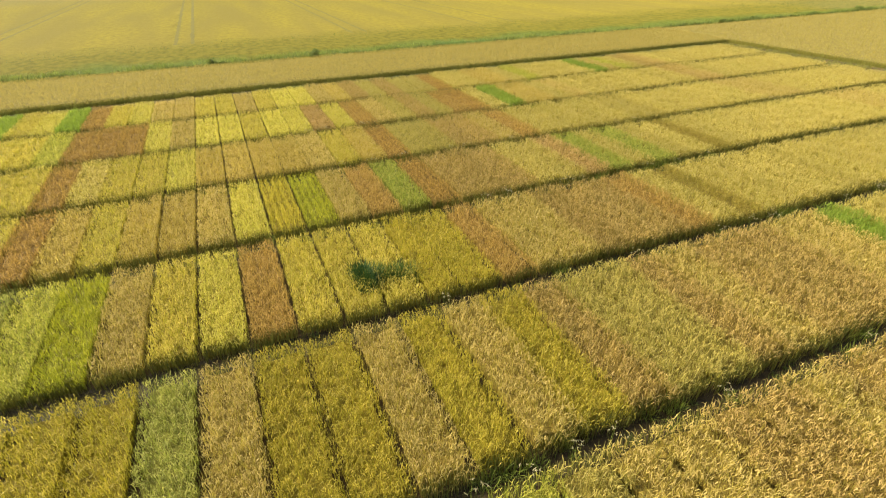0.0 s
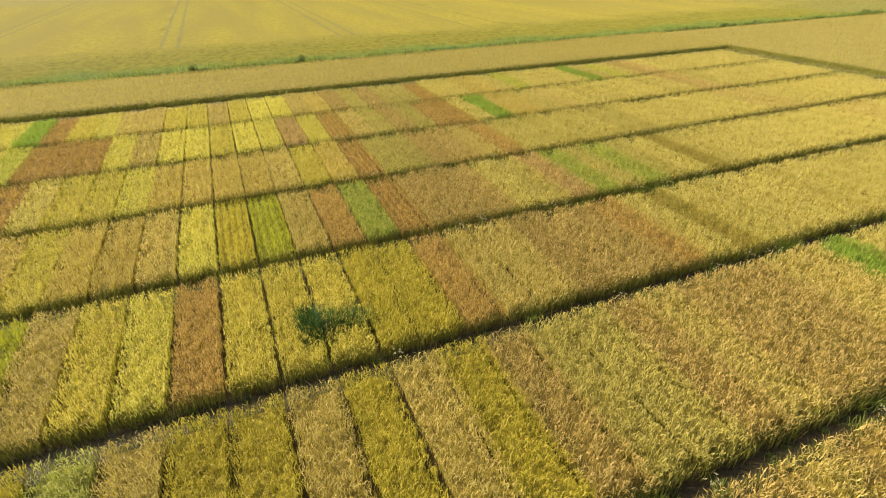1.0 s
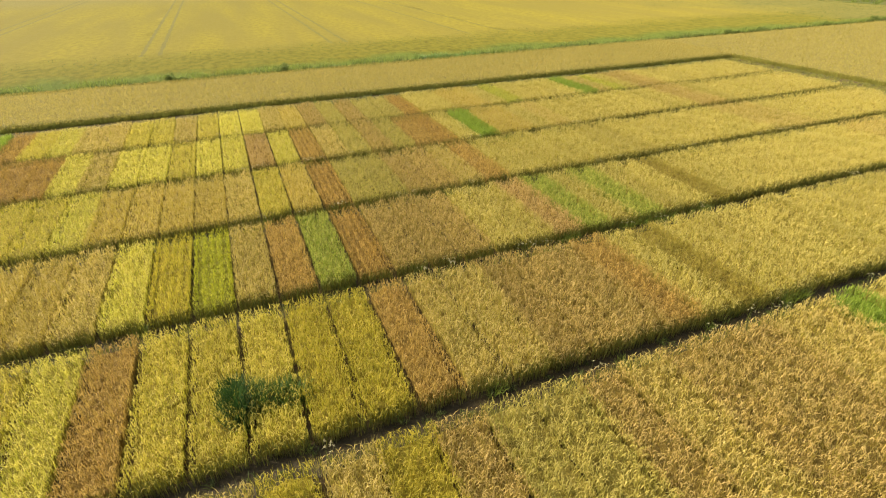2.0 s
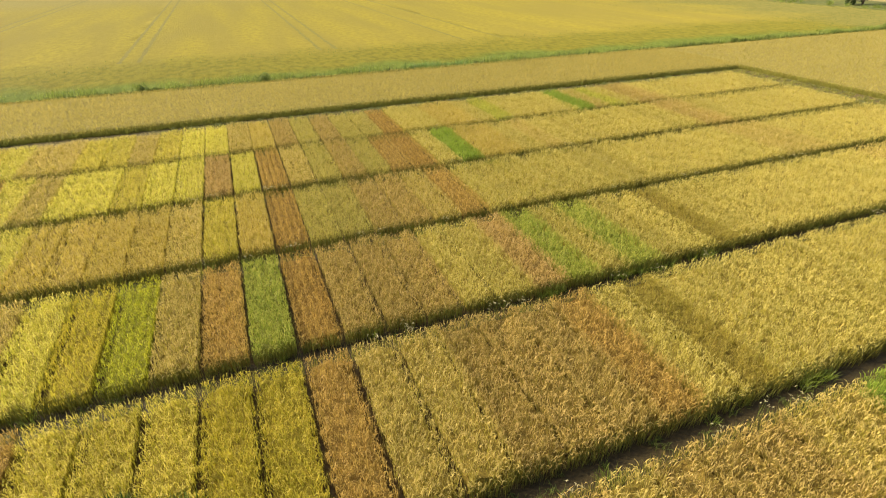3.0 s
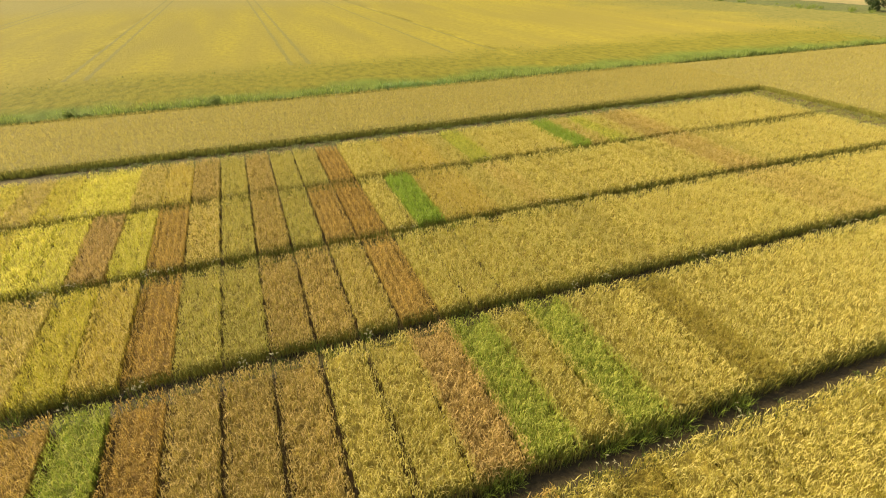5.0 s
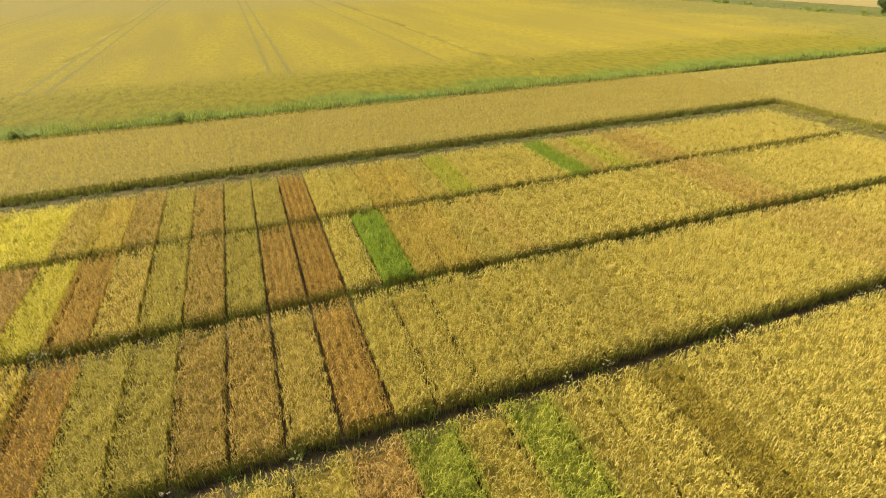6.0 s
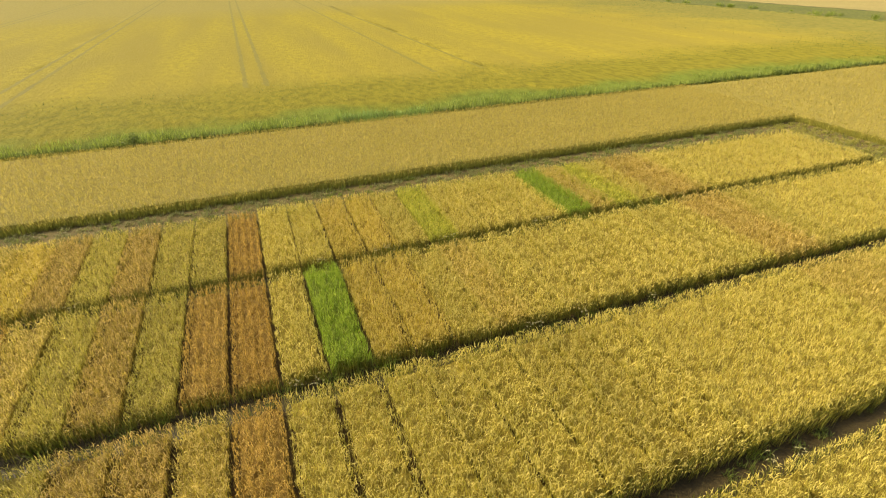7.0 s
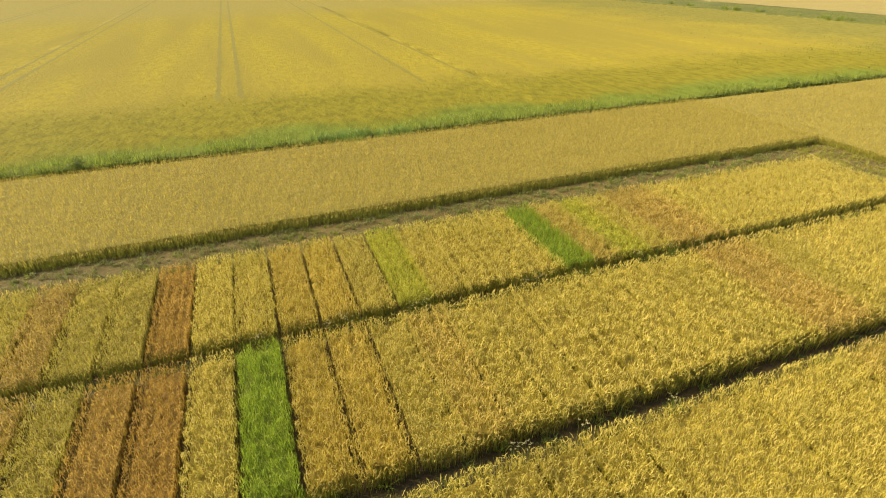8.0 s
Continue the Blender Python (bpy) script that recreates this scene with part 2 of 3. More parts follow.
def bumpy_sheet(x0, x1, y0, y1, nx, ny, z, amp, r, skirt=None):
    """A gently uneven sheet, with sides down to skirt."""
    X, Y = np.meshgrid(np.linspace(x0, x1, nx + 1), np.linspace(y0, y1, ny + 1))
    Z = z + r.uniform(-amp, amp, X.shape)
    V = np.stack((X, Y, Z), axis=2).reshape(-1, 3)
    i = (np.arange(ny)[:, None] * (nx + 1) + np.arange(nx)[None, :]).reshape(-1)
    F = np.stack((i, i + 1, i + nx + 2, i + nx + 1), axis=1)
    if skirt is None:
        return V, F
    ring = list(range(nx + 1)) + [(j + 1) * (nx + 1) + nx for j in range(ny)] + [ny * (nx + 1) + nx - 1 - j for j in range(nx)] + [(ny - 1 - j) * (nx + 1) for j in range(ny - 1)]
    low = V[ring].copy()
    low[:, 2] = skirt
    a = len(V)
    m = len(ring)
    G = np.array([(ring[(j + 1) % m], ring[j], a + j, a + (j + 1) % m) for j in range(m)])
    return np.concatenate((V, low)), np.concatenate((F, G))


def part(name, me, material, parent, label="", kind="", at=None):
    ob = new(name, me)
    if not me.materials:
        me.materials.append(None)
    ob.material_slots[0].link = "OBJECT"
    ob.material_slots[0].material = material
    ob.parent = parent
    if at is not None:
        ob.matrix_basis = at
    return tagged(ob, label=label, kind=kind)


def thing(name, me, material, label, category, m=None, group="", kind=""):
    ob = part(name, me, material, None, at=m)
    return tagged(ob, label, category, group, kind)


def holder(name, m, label, category, group=""):
    ob = new(name)
    ob.empty_display_size = 0.3
    ob.matrix_basis = m
    return tagged(ob, label, category, group)


# ---- ground and far fields ----
H = 0.80
V, F = bumpy_sheet(-46, 46, -48, 34, 110, 98, 0.0, 0.018, rng)
g = mesh_from("ground", *join((V, F)), smooth=True)
thing("ground", g, FURROW_SOIL, "brown damp bare soil between the crops", "ground", kind="structure")
V = np.array([(-3000, -3000, -0.06), (3000, -3000, -0.06), (3000, 3000, -0.06), (-3000, 3000, -0.06)], float)
thing("ground_far", mesh_from("ground_far", V, np.array([(0, 1, 2, 3)])), BANK, "flat green grassland to the horizon", "ground", kind="structure")
for name, box in (("path_north", (-46, 44.0, 13.4, 17.3)), ("path_east", (39.0, 44.0, -48, 13.4))):
    V, F = bumpy_sheet(*box, max(int((box[1] - box[0]) * 3), 4), max(int((box[3] - box[2]) * 3), 4), 0.035, 0.012, rng)
    thing(name, mesh_from(name, V, F, True), DRY_SOIL, "grey-brown bare earth strip with dry straw", "earth strip", kind="structure")


# ---- trial plots ----
PITCH = 1.555
FULL = 1.40


def swell(xy, r, size=1.1):
    """Slow rise and fall of a canopy, about 1."""
    h = np.ones(len(xy))
    for _ in range(6):
        a, f = r.uniform(0, 2 * math.pi), r.uniform(0.6, 2.2) / size
        h += 0.022 * np.sin(f * 2 * (xy[:, 0] * math.cos(a) + xy[:, 1] * math.sin(a)) + r.uniform(0, 6))
    return h


def wander(y, r, size):
    """A slow sideways wander along y, about size at most."""
    return sum(size / 3 * np.sin(y * r.uniform(1.2, 7.0) + r.uniform(0, 6)) for _ in range(3))


def crop_meshes(tag, width, length, row, step, ears, leaves, r, size=1.0, spread=1.0, body=0.42, cell=0.2, rows=False, spikes=4, bend=0.8):
    """Leaves, ears and stalks of one plot; x across from its middle, y from its near end. Every hill is a tuft whose ears arch outwards."""
    nx, ny = max(int(round((width - 0.16) / row)), 1), int(length / step)
    X, Y = np.meshgrid(np.linspace(-(width / 2 - 0.10), width / 2 - 0.10, nx), np.linspace(0.05, length - 0.05, ny))
    Y = Y + (np.arange(nx) % 2)[None, :] * step * 0.5
    loose = 0.030 if rows else 0.085
    hills = np.stack((X.ravel() + r.normal(0, loose, X.size), Y.ravel() + r.normal(0, 0.06, X.size)), axis=1)
    first, last = (X.ravel() == X.min()), (X.ravel() == X.max())
    inside = ~(first | last)
    hills[:, 0] = np.where(inside, hills[:, 0], X.ravel() + r.normal(0, 0.012, X.size))
    hills[first, 0] += wander(hills[first, 1], r, 0.03)
    hills[last, 0] += wander(hills[last, 1], r, 0.03)
    keep = np.where(first | last, r.random(len(hills)) > 0.03, r.random(len(hills)) > 0.02)
    hills = hills[keep & (hills[:, 1] < length - 0.02)]
    seed = r.integers(1 << 30)
    tall = swell(hills, np.random.default_rng(seed)) + r.normal(0, 0.045, len(hills))

    def of(count, scatter):
        i = np.repeat(np.arange(len(hills)), count)
        xy = hills[i] + r.normal(0, scatter, (len(i), 2)) * (np.array((0.8, 1.6)) if rows else 1.0)
        xy[:, 1] = np.clip(xy[:, 1], 0.0, length)
        edge_drop = np.interp(xy[:, 1] + r.normal(0, 0.06, len(i)), (0.0, 0.26), (0.76, 1.0))
        return xy, (tall[i] + r.normal(0, 0.03, len(i))) * edge_drop, len(i)

    wide = 0.088 if rows else 0.088
    xy, t, n = of(leaves, wide)
    leaf = arcs(xy, r.uniform(0.28, 0.44, n) * t, r.uniform(0.22, 0.38, n) * t, r.uniform(0.05, 0.20, n) * spread, np.zeros(n), r.uniform(0.009, 0.014, n) * size, r, 2)
    xy, t, n = of(ears, wide * 0.85)
    ear = arcs(xy, r.uniform(0.50, 0.62, n) * t, r.uniform(0.14, 0.23, n) * t, r.uniform(0.06, 0.17, n) * spread, r.uniform(0.12, 0.27, n) * bend, r.uniform(0.0095, 0.0135, n) * size, r, 3)
    xy, t, n = of(spikes, wide)
    up = arcs(xy, r.uniform(0.46, 0.58, n) * t, r.uniform(0.14, 0.25, n) * t, r.uniform(0.02, 0.14, n) * spread, np.zeros(n), r.uniform(0.007, 0.011, n) * size, r, 2)
    ear = join(ear, up)
    # low leaves along the furrows, stalks and long leaves at the plot's two ends
    gap = 0.009 * size
    ex, ey = np.arange(-width / 2 + 0.04, width / 2 - 0.04, gap), np.arange(0.02, length - 0.02, gap * 12)
    w, l = width / 2 - 0.08, length - 0.02
    back = ex[::2]
    ex = np.concatenate((ex, ex[::2]))
    ends = np.concatenate((np.stack((ex, np.full(len(ex), 0.02)), 1), np.stack((back, np.full(len(back), l)), 1)))
    az = np.concatenate((np.full(len(ex), -math.pi / 2), np.full(len(back), math.pi / 2)))
    n = len(ends)
    deep = np.concatenate((r.uniform(0, 0.36, len(ex)), np.full(len(back), 0.2)))
    ends = ends + r.normal(0, 0.05, ends.shape)
    ends[:len(ex), 1] += deep[:len(ex)] - 0.08 + wander(ends[:len(ex), 0] * 2.2, r, 0.09)
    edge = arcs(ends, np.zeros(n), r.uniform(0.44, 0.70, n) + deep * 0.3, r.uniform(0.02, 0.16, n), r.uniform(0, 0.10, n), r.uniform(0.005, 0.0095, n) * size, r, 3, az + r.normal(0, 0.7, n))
    far_tips = ends[len(ex)::4]
    m = len(far_tips)
    ear = join(ear, arcs(far_tips, r.uniform(0.50, 0.64, m), r.uniform(0.14, 0.24, m), r.uniform(0.06, 0.18, m), r.uniform(0.04, 0.14, m), r.uniform(0.009, 0.014, m) * size, r, 3))
    sides = np.concatenate((np.stack((np.full(len(ey), -w), ey), 1), np.stack((np.full(len(ey), w), ey), 1)))
    n = len(sides)
    leaf = join(leaf, arcs(sides + r.normal(0, 0.03, sides.shape), np.full(n, 0.08), r.uniform(0.35, 0.56, n), r.uniform(0.0, 0.10, n), np.zeros(n), r.uniform(0.007, 0.011, n) * size, r, 2))
    tune = r.uniform(2.0, 9.0, (2, 4)), r.uniform(0, 6, (2, 4))

    def ragged(y):
        """How far the crop hangs over either side at y."""
        return [sum(0.018 * np.sin(y * tune[0][e, k] + tune[1][e, k]) for k in range(4)) for e in (0, 1)]

    for v, _ in (leaf, ear):
        over = np.abs(v[:, 0]) - (width / 2 - 0.03) - np.where(v[:, 0] > 0, *ragged(v[:, 1]))
        v[:, 0] -= np.where(over > 0, np.sign(v[:, 0]) * over * 0.65, 0.0)
    # added body sheet, coloured as the shaded gaps under the ears
    V, F = bumpy_sheet(-width / 2 + 0.15, width / 2 - 0.15, 0.42, length - 0.16, max(int(width / cell), 3), int(length / cell), 0.0, 0.05, r, -9)
    top = V[:, 2] > -5
    V[top, 2] += body * swell(V[top], np.random.default_rng(seed))
    V[top, :2] += r.uniform(-0.3, 0.3, (top.sum(), 2)) * cell * np.where(np.abs(V[top, :1]) > width / 2 - 0.2, 0.3, 1.0)
    V[~top, 2] = 0
    V[~top & (V[:, 1] < 0.43), 1] = 0.26
    return {
        "leaves": mesh_from(tag + "_leaves", *leaf), "ears": mesh_from(tag + "_ears", *ear),
        "stalks": mesh_from(tag + "_stalks", *edge), "core": mesh_from(tag + "_core", V, F),
    }


LENGTH = 6.50
NEAR = [crop_meshes("dense", FULL, LENGTH, 0.225, 0.18, 7, 10, np.random.default_rng(10 + i), body=0.30, spikes=5) for i in range(4)]
ROWS = [crop_meshes("rows", FULL, LENGTH, 0.24, 0.12, 5, 6, np.random.default_rng(20 + i), 0.95, 0.8, 0.30, 0.2, True, 3) for i in range(2)]
LUSH = [crop_meshes("lush", FULL, LENGTH, 0.24, 0.19, 6, 14, np.random.default_rng(25 + i), 1.0, 0.9, 0.34, 0.2, False, 12, 0.25) for i in range(2)]
FAR = [crop_meshes("sparse", FULL, LENGTH, 0.25, 0.19, 5, 9, np.random.default_rng(30 + i), 1.15, 1.1, 0.34, 0.25, spikes=7) for i in range(3)]
WIDE = [crop_meshes("wide", 3 * PITCH + 0.06, LENGTH, 0.24, 0.19, 6, 8, np.random.default_rng(40 + i), 0.92, 0.95, 0.33, 0.25, spikes=7, bend=0.6) for i in range(3)]
SPARSE_WIDE = [crop_meshes("wide_sparse", 3 * PITCH + 0.06, LENGTH, 0.28, 0.23, 4, 6, np.random.default_rng(45 + i), 1.15, 1.0, 0.38, 0.3, spikes=7, bend=0.55) for i in range(2)]

# rows of plots from near to far: near end, columns of varieties from the first column on
BANDS = [
    # (near end y, length, first column, varieties)
    (-37.50, 7.35, -10, "EPTTDDTDQDDTDTTY"),
    (-29.40, 6.40, -18, "MWWSTWWTWTWDPPDTDDDTTGYYYY"),
    (-22.05, 6.40, -19, "SEVTMLNMMMWWNTTDDDNYKYYYYYY"),
    (-14.70, 6.45, -21, "MMROMOOTLWVTNHRDDDYYBHYHYYKYY"),
    (-7.35, 6.50, -22, "MMMRYMMLOOOOTMORPPDDTNYYYYYYYY"),
    (0.00, 6.80, -23, "MMMERRRLTLLMLLBLNTPDPNRYGOOYTYYYYYYYYQQY"),
    (7.50, 6.62, -24, "MGMLGRMLTTMMTMLLTODPDPPRYYOOYEYYYYGTEYQQY"),
]
EAST_END = 39.1
# wide plots right of the narrow ones
WIDE_BANDS = ["DDTDTY", "TYYYTYY", "YYYYYTY", "YYYTYYY", "YYTYYYY", "YYYYY", "YYYYY"]
# boundaries with an open furrow, by the column on their right
OPEN = [
    set(), {-15, -14, -9}, {-18, -17, -16, -15, -14, -13, -12, -11, -10, -9, -7, -6},
    {-18, -17, -16, -15, -14, -13, -12, -11, -9, -8, -7, -6, -5, -4, -3}, {-18, -16, -15, -13, -12, -9, -8, -7, -3, -2, -1, 0},
    {-16, -14, -13, -12, -11, -10, -9, -8, -7, -6, -5, -4, -3, -2, -1, 0, 1, 2}, {-19, -18, -17, -16, -15, -14, -13, -12, -11, -10, -9, -6, -5, -4, -3, -2, -1, 0, 2, 3, 4, 5},
]
SHUT = [set(range(-30, 30)), set(range(-8, 30)), set(range(-4, 30)), set(range(-1, 30)), set(range(3, 30)), set(range(5, 30)), set(range(6, 30))]


# plots whose single drill rows can be told apart
IN_ROWS = {(3, -12), (3, -11), (3, -7), (4, -7), (4, -1), (5, -7), (5, -2), (5, -1), (6, -1)}


def furrow(band, column):
    return 0.075 if column in OPEN[band] else (-0.16 if column in SHUT[band] else 0.03)


def rice_plot(m, meshes, code, scale, group):
    words = VARIETY[code][4]
    ob = holder("rice_plot", m, "%s rice trial plot with drooping ears" % words, "rice plot", group)
    for name, key, mat in (("stalk_fringe", "stalks", SHADED_STALK), ("inner_foliage", "core", CORE[code]), ("leaf_canopy", "leaves", LEAF[code]), ("ear_canopy", "ears", EAR[code])):
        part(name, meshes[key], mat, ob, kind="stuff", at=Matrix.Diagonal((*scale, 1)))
    return ob


pick = random.Random(3)
for b, (y0, length, first, codes) in enumerate(BANDS):
    group = "trial plots in row %d" % b
    for i, code in enumerate(codes):
        col = first + i
        left, right = col * PITCH - 0.05 + furrow(b, col) / 2, (col + 1) * PITCH - 0.05 - furrow(b, col + 1) / 2
        far = (b >= 5 and (col < -9 or col > 6)) or (b == 4 and (col < -12 or col > 8)) or (b == 3 and col < -16)
        meshes = pick.choice(ROWS if (b, col) in IN_ROWS else LUSH if code in "GV" else FAR if far else NEAR)
        flip = pick.choice((-1, 1))
        tall = pick.uniform(0.95, 1.04) * {"G": 1.04, "K": 0.92, "R": 0.95}.get(code, 1.0)
        rice_plot(pose((left + right) / 2, y0 - 0.03, 0), meshes, code, (flip * (right - left) / FULL, (length + 0.04) / LENGTH, tall), group)
    x = (first + len(codes)) * PITCH - 0.05
    count = max(round((EAST_END - x) / (3 * PITCH)), 1)
    wide = (EAST_END - x) / count
    for code in WIDE_BANDS[b][:count]:
        meshes, flip = pick.choice(SPARSE_WIDE if (b < 3 and x > 20) or x > 24 else WIDE), pick.choice((-1, 1))
        rice_plot(pose(x + wide / 2, y0 - 0.03, 0), meshes, code, (flip * wide / (3 * PITCH), (length + 0.04) / LENGTH, pick.uniform(0.95, 1.03)), group)
        x += wide


# ---- surrounding fields ----
def field_block(name, box, row, step, size, label, code, r, cell, thick=9, inset=0.55, body=0.42):
    """A larger stand of the same crop in drill rows along x: tufts over an uneven body."""
    x0, x1, y0, y1 = box
    X, Y = np.meshgrid(np.arange(x0 + 0.1, x1 - 0.1, step), np.arange(y0 + 0.1, y1 - 0.1, row))
    n = X.size
    xy = np.stack((X.ravel() + r.uniform(-0.5, 0.5, n) * step, Y.ravel() + r.normal(0, 0.05, n)), axis=1)
    tall = 1.0 + r.normal(0, 0.04, n) + 0.03 * np.sin(xy[:, 0] * 0.9 + np.sin(xy[:, 1] * 1.3)) + 0.02 * np.sin(xy[:, 1] * 2.1 + xy[:, 0] * 0.3)

    def of(count, scatter):
        i = np.repeat(np.arange(n), count)
        p = xy[i] + r.normal(0, scatter, (len(i), 2))
        drop = np.minimum(np.interp(p[:, 1], (y0, y0 + 0.75), (0.74, 1.0)), np.where(p[:, 1] < 17, np.interp(p[:, 0], (x0, x0 + 0.3), (0.86, 1.0)), 1.0))
        return p, tall[i] * drop, len(i)

    p, t, k = of(thick, 0.10 * size)
    ear = arcs(p, r.uniform(0.44, 0.58, k) * t, r.uniform(0.12, 0.24, k), r.uniform(0.03, 0.14, k) * size, np.zeros(k), r.uniform(0.009, 0.014, k) * size, r, 2)
    p, t, k = of(1, 0.09 * size)
    hook = arcs(p, r.uniform(0.50, 0.62, k) * t, r.uniform(0.12, 0.20, k), r.uniform(0.08, 0.18, k) * size, r.uniform(0.08, 0.2, k), r.uniform(0.011, 0.016, k) * size, r, 3)
    p, t, k = of(2, 0.08)
    leaf = arcs(p, np.full(k, 0.36), r.uniform(0.26, 0.42, k) * t, r.uniform(0.1, 0.3, k), np.zeros(k), r.uniform(0.012, 0.018, k) * size, r, 2)
    core = bumpy_sheet(x0 + inset, x1 - 0.12, y0 + inset, y1 - 0.12, max(int((x1 - x0) / cell), 2), max(int((y1 - y0) / cell), 2), body, 0.02, r, 0.0)
    V = core[0]
    low = V[:, 2] == 0.0
    V[low & (V[:, 1] < y0 + inset + 0.01), 1] = y0 + 0.32
    ob = holder(name, pose(0, 0, 0), label, "rice field")
    part("leaf_canopy", mesh_from(name + "_leaves", *leaf), LEAF[code], ob, kind="stuff")
    part("ear_canopy", mesh_from(name + "_ears", *join(ear, hook)), EAR[code], ob, kind="stuff")
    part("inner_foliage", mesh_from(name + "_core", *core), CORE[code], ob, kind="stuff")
    return ob


def edge_stalks(parent, x0, y0, x1, y1, outward, r, gap=0.011, material=SHADED_STALK, depth=0.38):
    length = math.hypot(x1 - x0, y1 - y0)
    n = int(length / gap)
    s = r.uniform(0, 1, n)
    xy = np.stack((x0 + (x1 - x0) * s, y0 + (y1 - y0) * s), axis=1) + r.normal(0, 0.06, (n, 2))
    deep = r.uniform(0, depth, n)
    lean = wander(s * length * 0.7, r, 0.12)
    xy -= (deep + lean)[:, None] * np.array((math.cos(outward), math.sin(outward)))
    V = arcs(xy, np.zeros(n), r.uniform(0.46, 0.70, n) - 0.16 * (depth > 0.4) + deep * 0.15 * (1 + (depth > 0.4)), r.uniform(0, 0.16, n), r.uniform(0, 0.12, n), r.uniform(0.007, 0.013, n), r, 3, outward + r.normal(0, 0.8, n))
    part("stalk_fringe", mesh_from("edge_stalks", *V), material, parent, kind="stuff")


north = field_block("north_rice_field", (-46, 44.1, 16.95, 30.2), 0.31, 0.27, 1.1, "buff-gold ripe rice field beside the trial plots", "F", rng, 0.3, 11)
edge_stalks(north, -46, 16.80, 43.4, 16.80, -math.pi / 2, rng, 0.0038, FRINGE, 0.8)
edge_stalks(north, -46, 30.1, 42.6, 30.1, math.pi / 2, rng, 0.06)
east = field_block("east_rice_field", (43.5, 112, -22, 30.2), 0.50, 0.55, 1.7, "pale buff-gold ripe rice field beyond the earth strip", "F", rng, 0.6, 8)
edge_stalks(east, 43.55, -22, 43.55, 17.0, math.pi, rng, 0.006, FRONT)
edge_stalks(east, 43.5, 30.1, 112, 30.1, math.pi / 2, rng, 0.1)

# far golden field with wheel tracks along y, weedy at its near edge
TRACKS = (-51.0, -48.8, -24.2, -22.0, 0.7, 2.9, 22.4, 28.7)
nx, ny = 220, 120
xs = np.unique(np.concatenate((np.linspace(-190, 121, nx + 1), *[np.array((t - 0.42, t - 0.24, t, t + 0.24, t + 0.42)) for t in TRACKS])))
nx = len(xs) - 1
X, Y = np.meshgrid(xs, 31.2 + (np.linspace(0, 1, ny + 1) ** 1.7) * 270)
Z = 0.60 + rng.uniform(-0.006, 0.006, X.shape)
Z = np.minimum(Z, 0.36 + (Y - 31.2) * 0.05)
for tx in TRACKS:
    Z = np.where((np.abs(X - tx) < 0.26) & (Y > 43), 0.60, Z)
i = (np.arange(ny)[:, None] * (nx + 1) + np.arange(nx)[None, :]).reshape(-1)
gold = holder("far_rice_field", pose(0, 0, 0), "wide golden-yellow rice field with wheel tracks", "rice field")
part("canopy", mesh_from("far_canopy", np.stack((X, Y, Z), 2).reshape(-1, 3), np.stack((i, i + 1, i + nx + 2, i + nx + 1), 1), True), FAR_GOLD, gold, kind="stuff")


def scatter_blades(n, x0, x1, y0, y1, power, low, rise, half, r, k=3):
    xy = np.stack((r.uniform(x0, x1, n), y0 + (y1 - y0) * r.uniform(0, 1, n) ** power), 1)
    xy = xy[np.min(np.abs(xy[:, :1] - np.array(TRACKS)[None, :]), axis=1) > 0.5]
    n = len(xy)
    return arcs(xy, np.full(n, low), r.uniform(*rise, n), r.uniform(0.05, 0.4, n), r.uniform(0, 0.15, n), r.uniform(*half, n), r, k)


for tx in TRACKS:
    V, F = bumpy_sheet(tx - 0.25, tx + 0.25, 48, 300, 2, 260, 0.612, 0.010, rng)
    V[:, 0] += rng.uniform(-0.1, 0.1, len(V))
    part("wheel_track", mesh_from("wheel_track", V, F, True), PRESSED, gold, "line of crop pressed down by wheels")
part("margin_crop", mesh_from("margin_crop", *scatter_blades(60000, -70, 118, 33.5, 53, 1.0, 0.42, (0.16, 0.36), (0.018, 0.042), rng, 2)), MARGIN_CROP, gold, kind="stuff")
rough = scatter_blades(1800, 74, 119, 34, 130, 1.3, 0.55, (0.10, 0.4), (0.03, 0.09), rng, 2)
rough = join(rough, scatter_blades(3600, -60, 118, 41.5, 50.5, 1.0, 0.48, (0.14, 0.42), (0.035, 0.09), rng, 2))
part("weeds_in_crop", mesh_from("weeds_in_crop", *rough), DITCH_WEED, gold, "dark weeds standing in the crop", "stuff")
weeds = scatter_blades(16000, -70, 118, 31.2, 36.5, 1.0, 0.03, (0.2, 0.5), (0.012, 0.03), rng)
# rank growth close to the ditch, in patches
x = rng.uniform(-70, 118, 42000)
x = x[rng.random(len(x)) < np.clip(0.36 + 0.46 * np.sin(x * 0.42 + 1.7 * np.sin(x * 0.23)) + 0.3 * np.sin(x * 1.7), 0.03, 1.0)]
n = len(x)
bank_y = 31.3 + 2.4 * rng.uniform(0, 1, n) ** 1.4
weeds = join(weeds, arcs(np.stack((x, bank_y), 1), np.full(n, 0.03), rng.uniform(0.45, 0.95, n), rng.uniform(0.05, 0.35, n), rng.uniform(0, 0.2, n), rng.uniform(0.016, 0.034, n), rng))
part("margin_weeds", mesh_from("margin_weeds", *weeds), MARGIN, gold, kind="stuff")
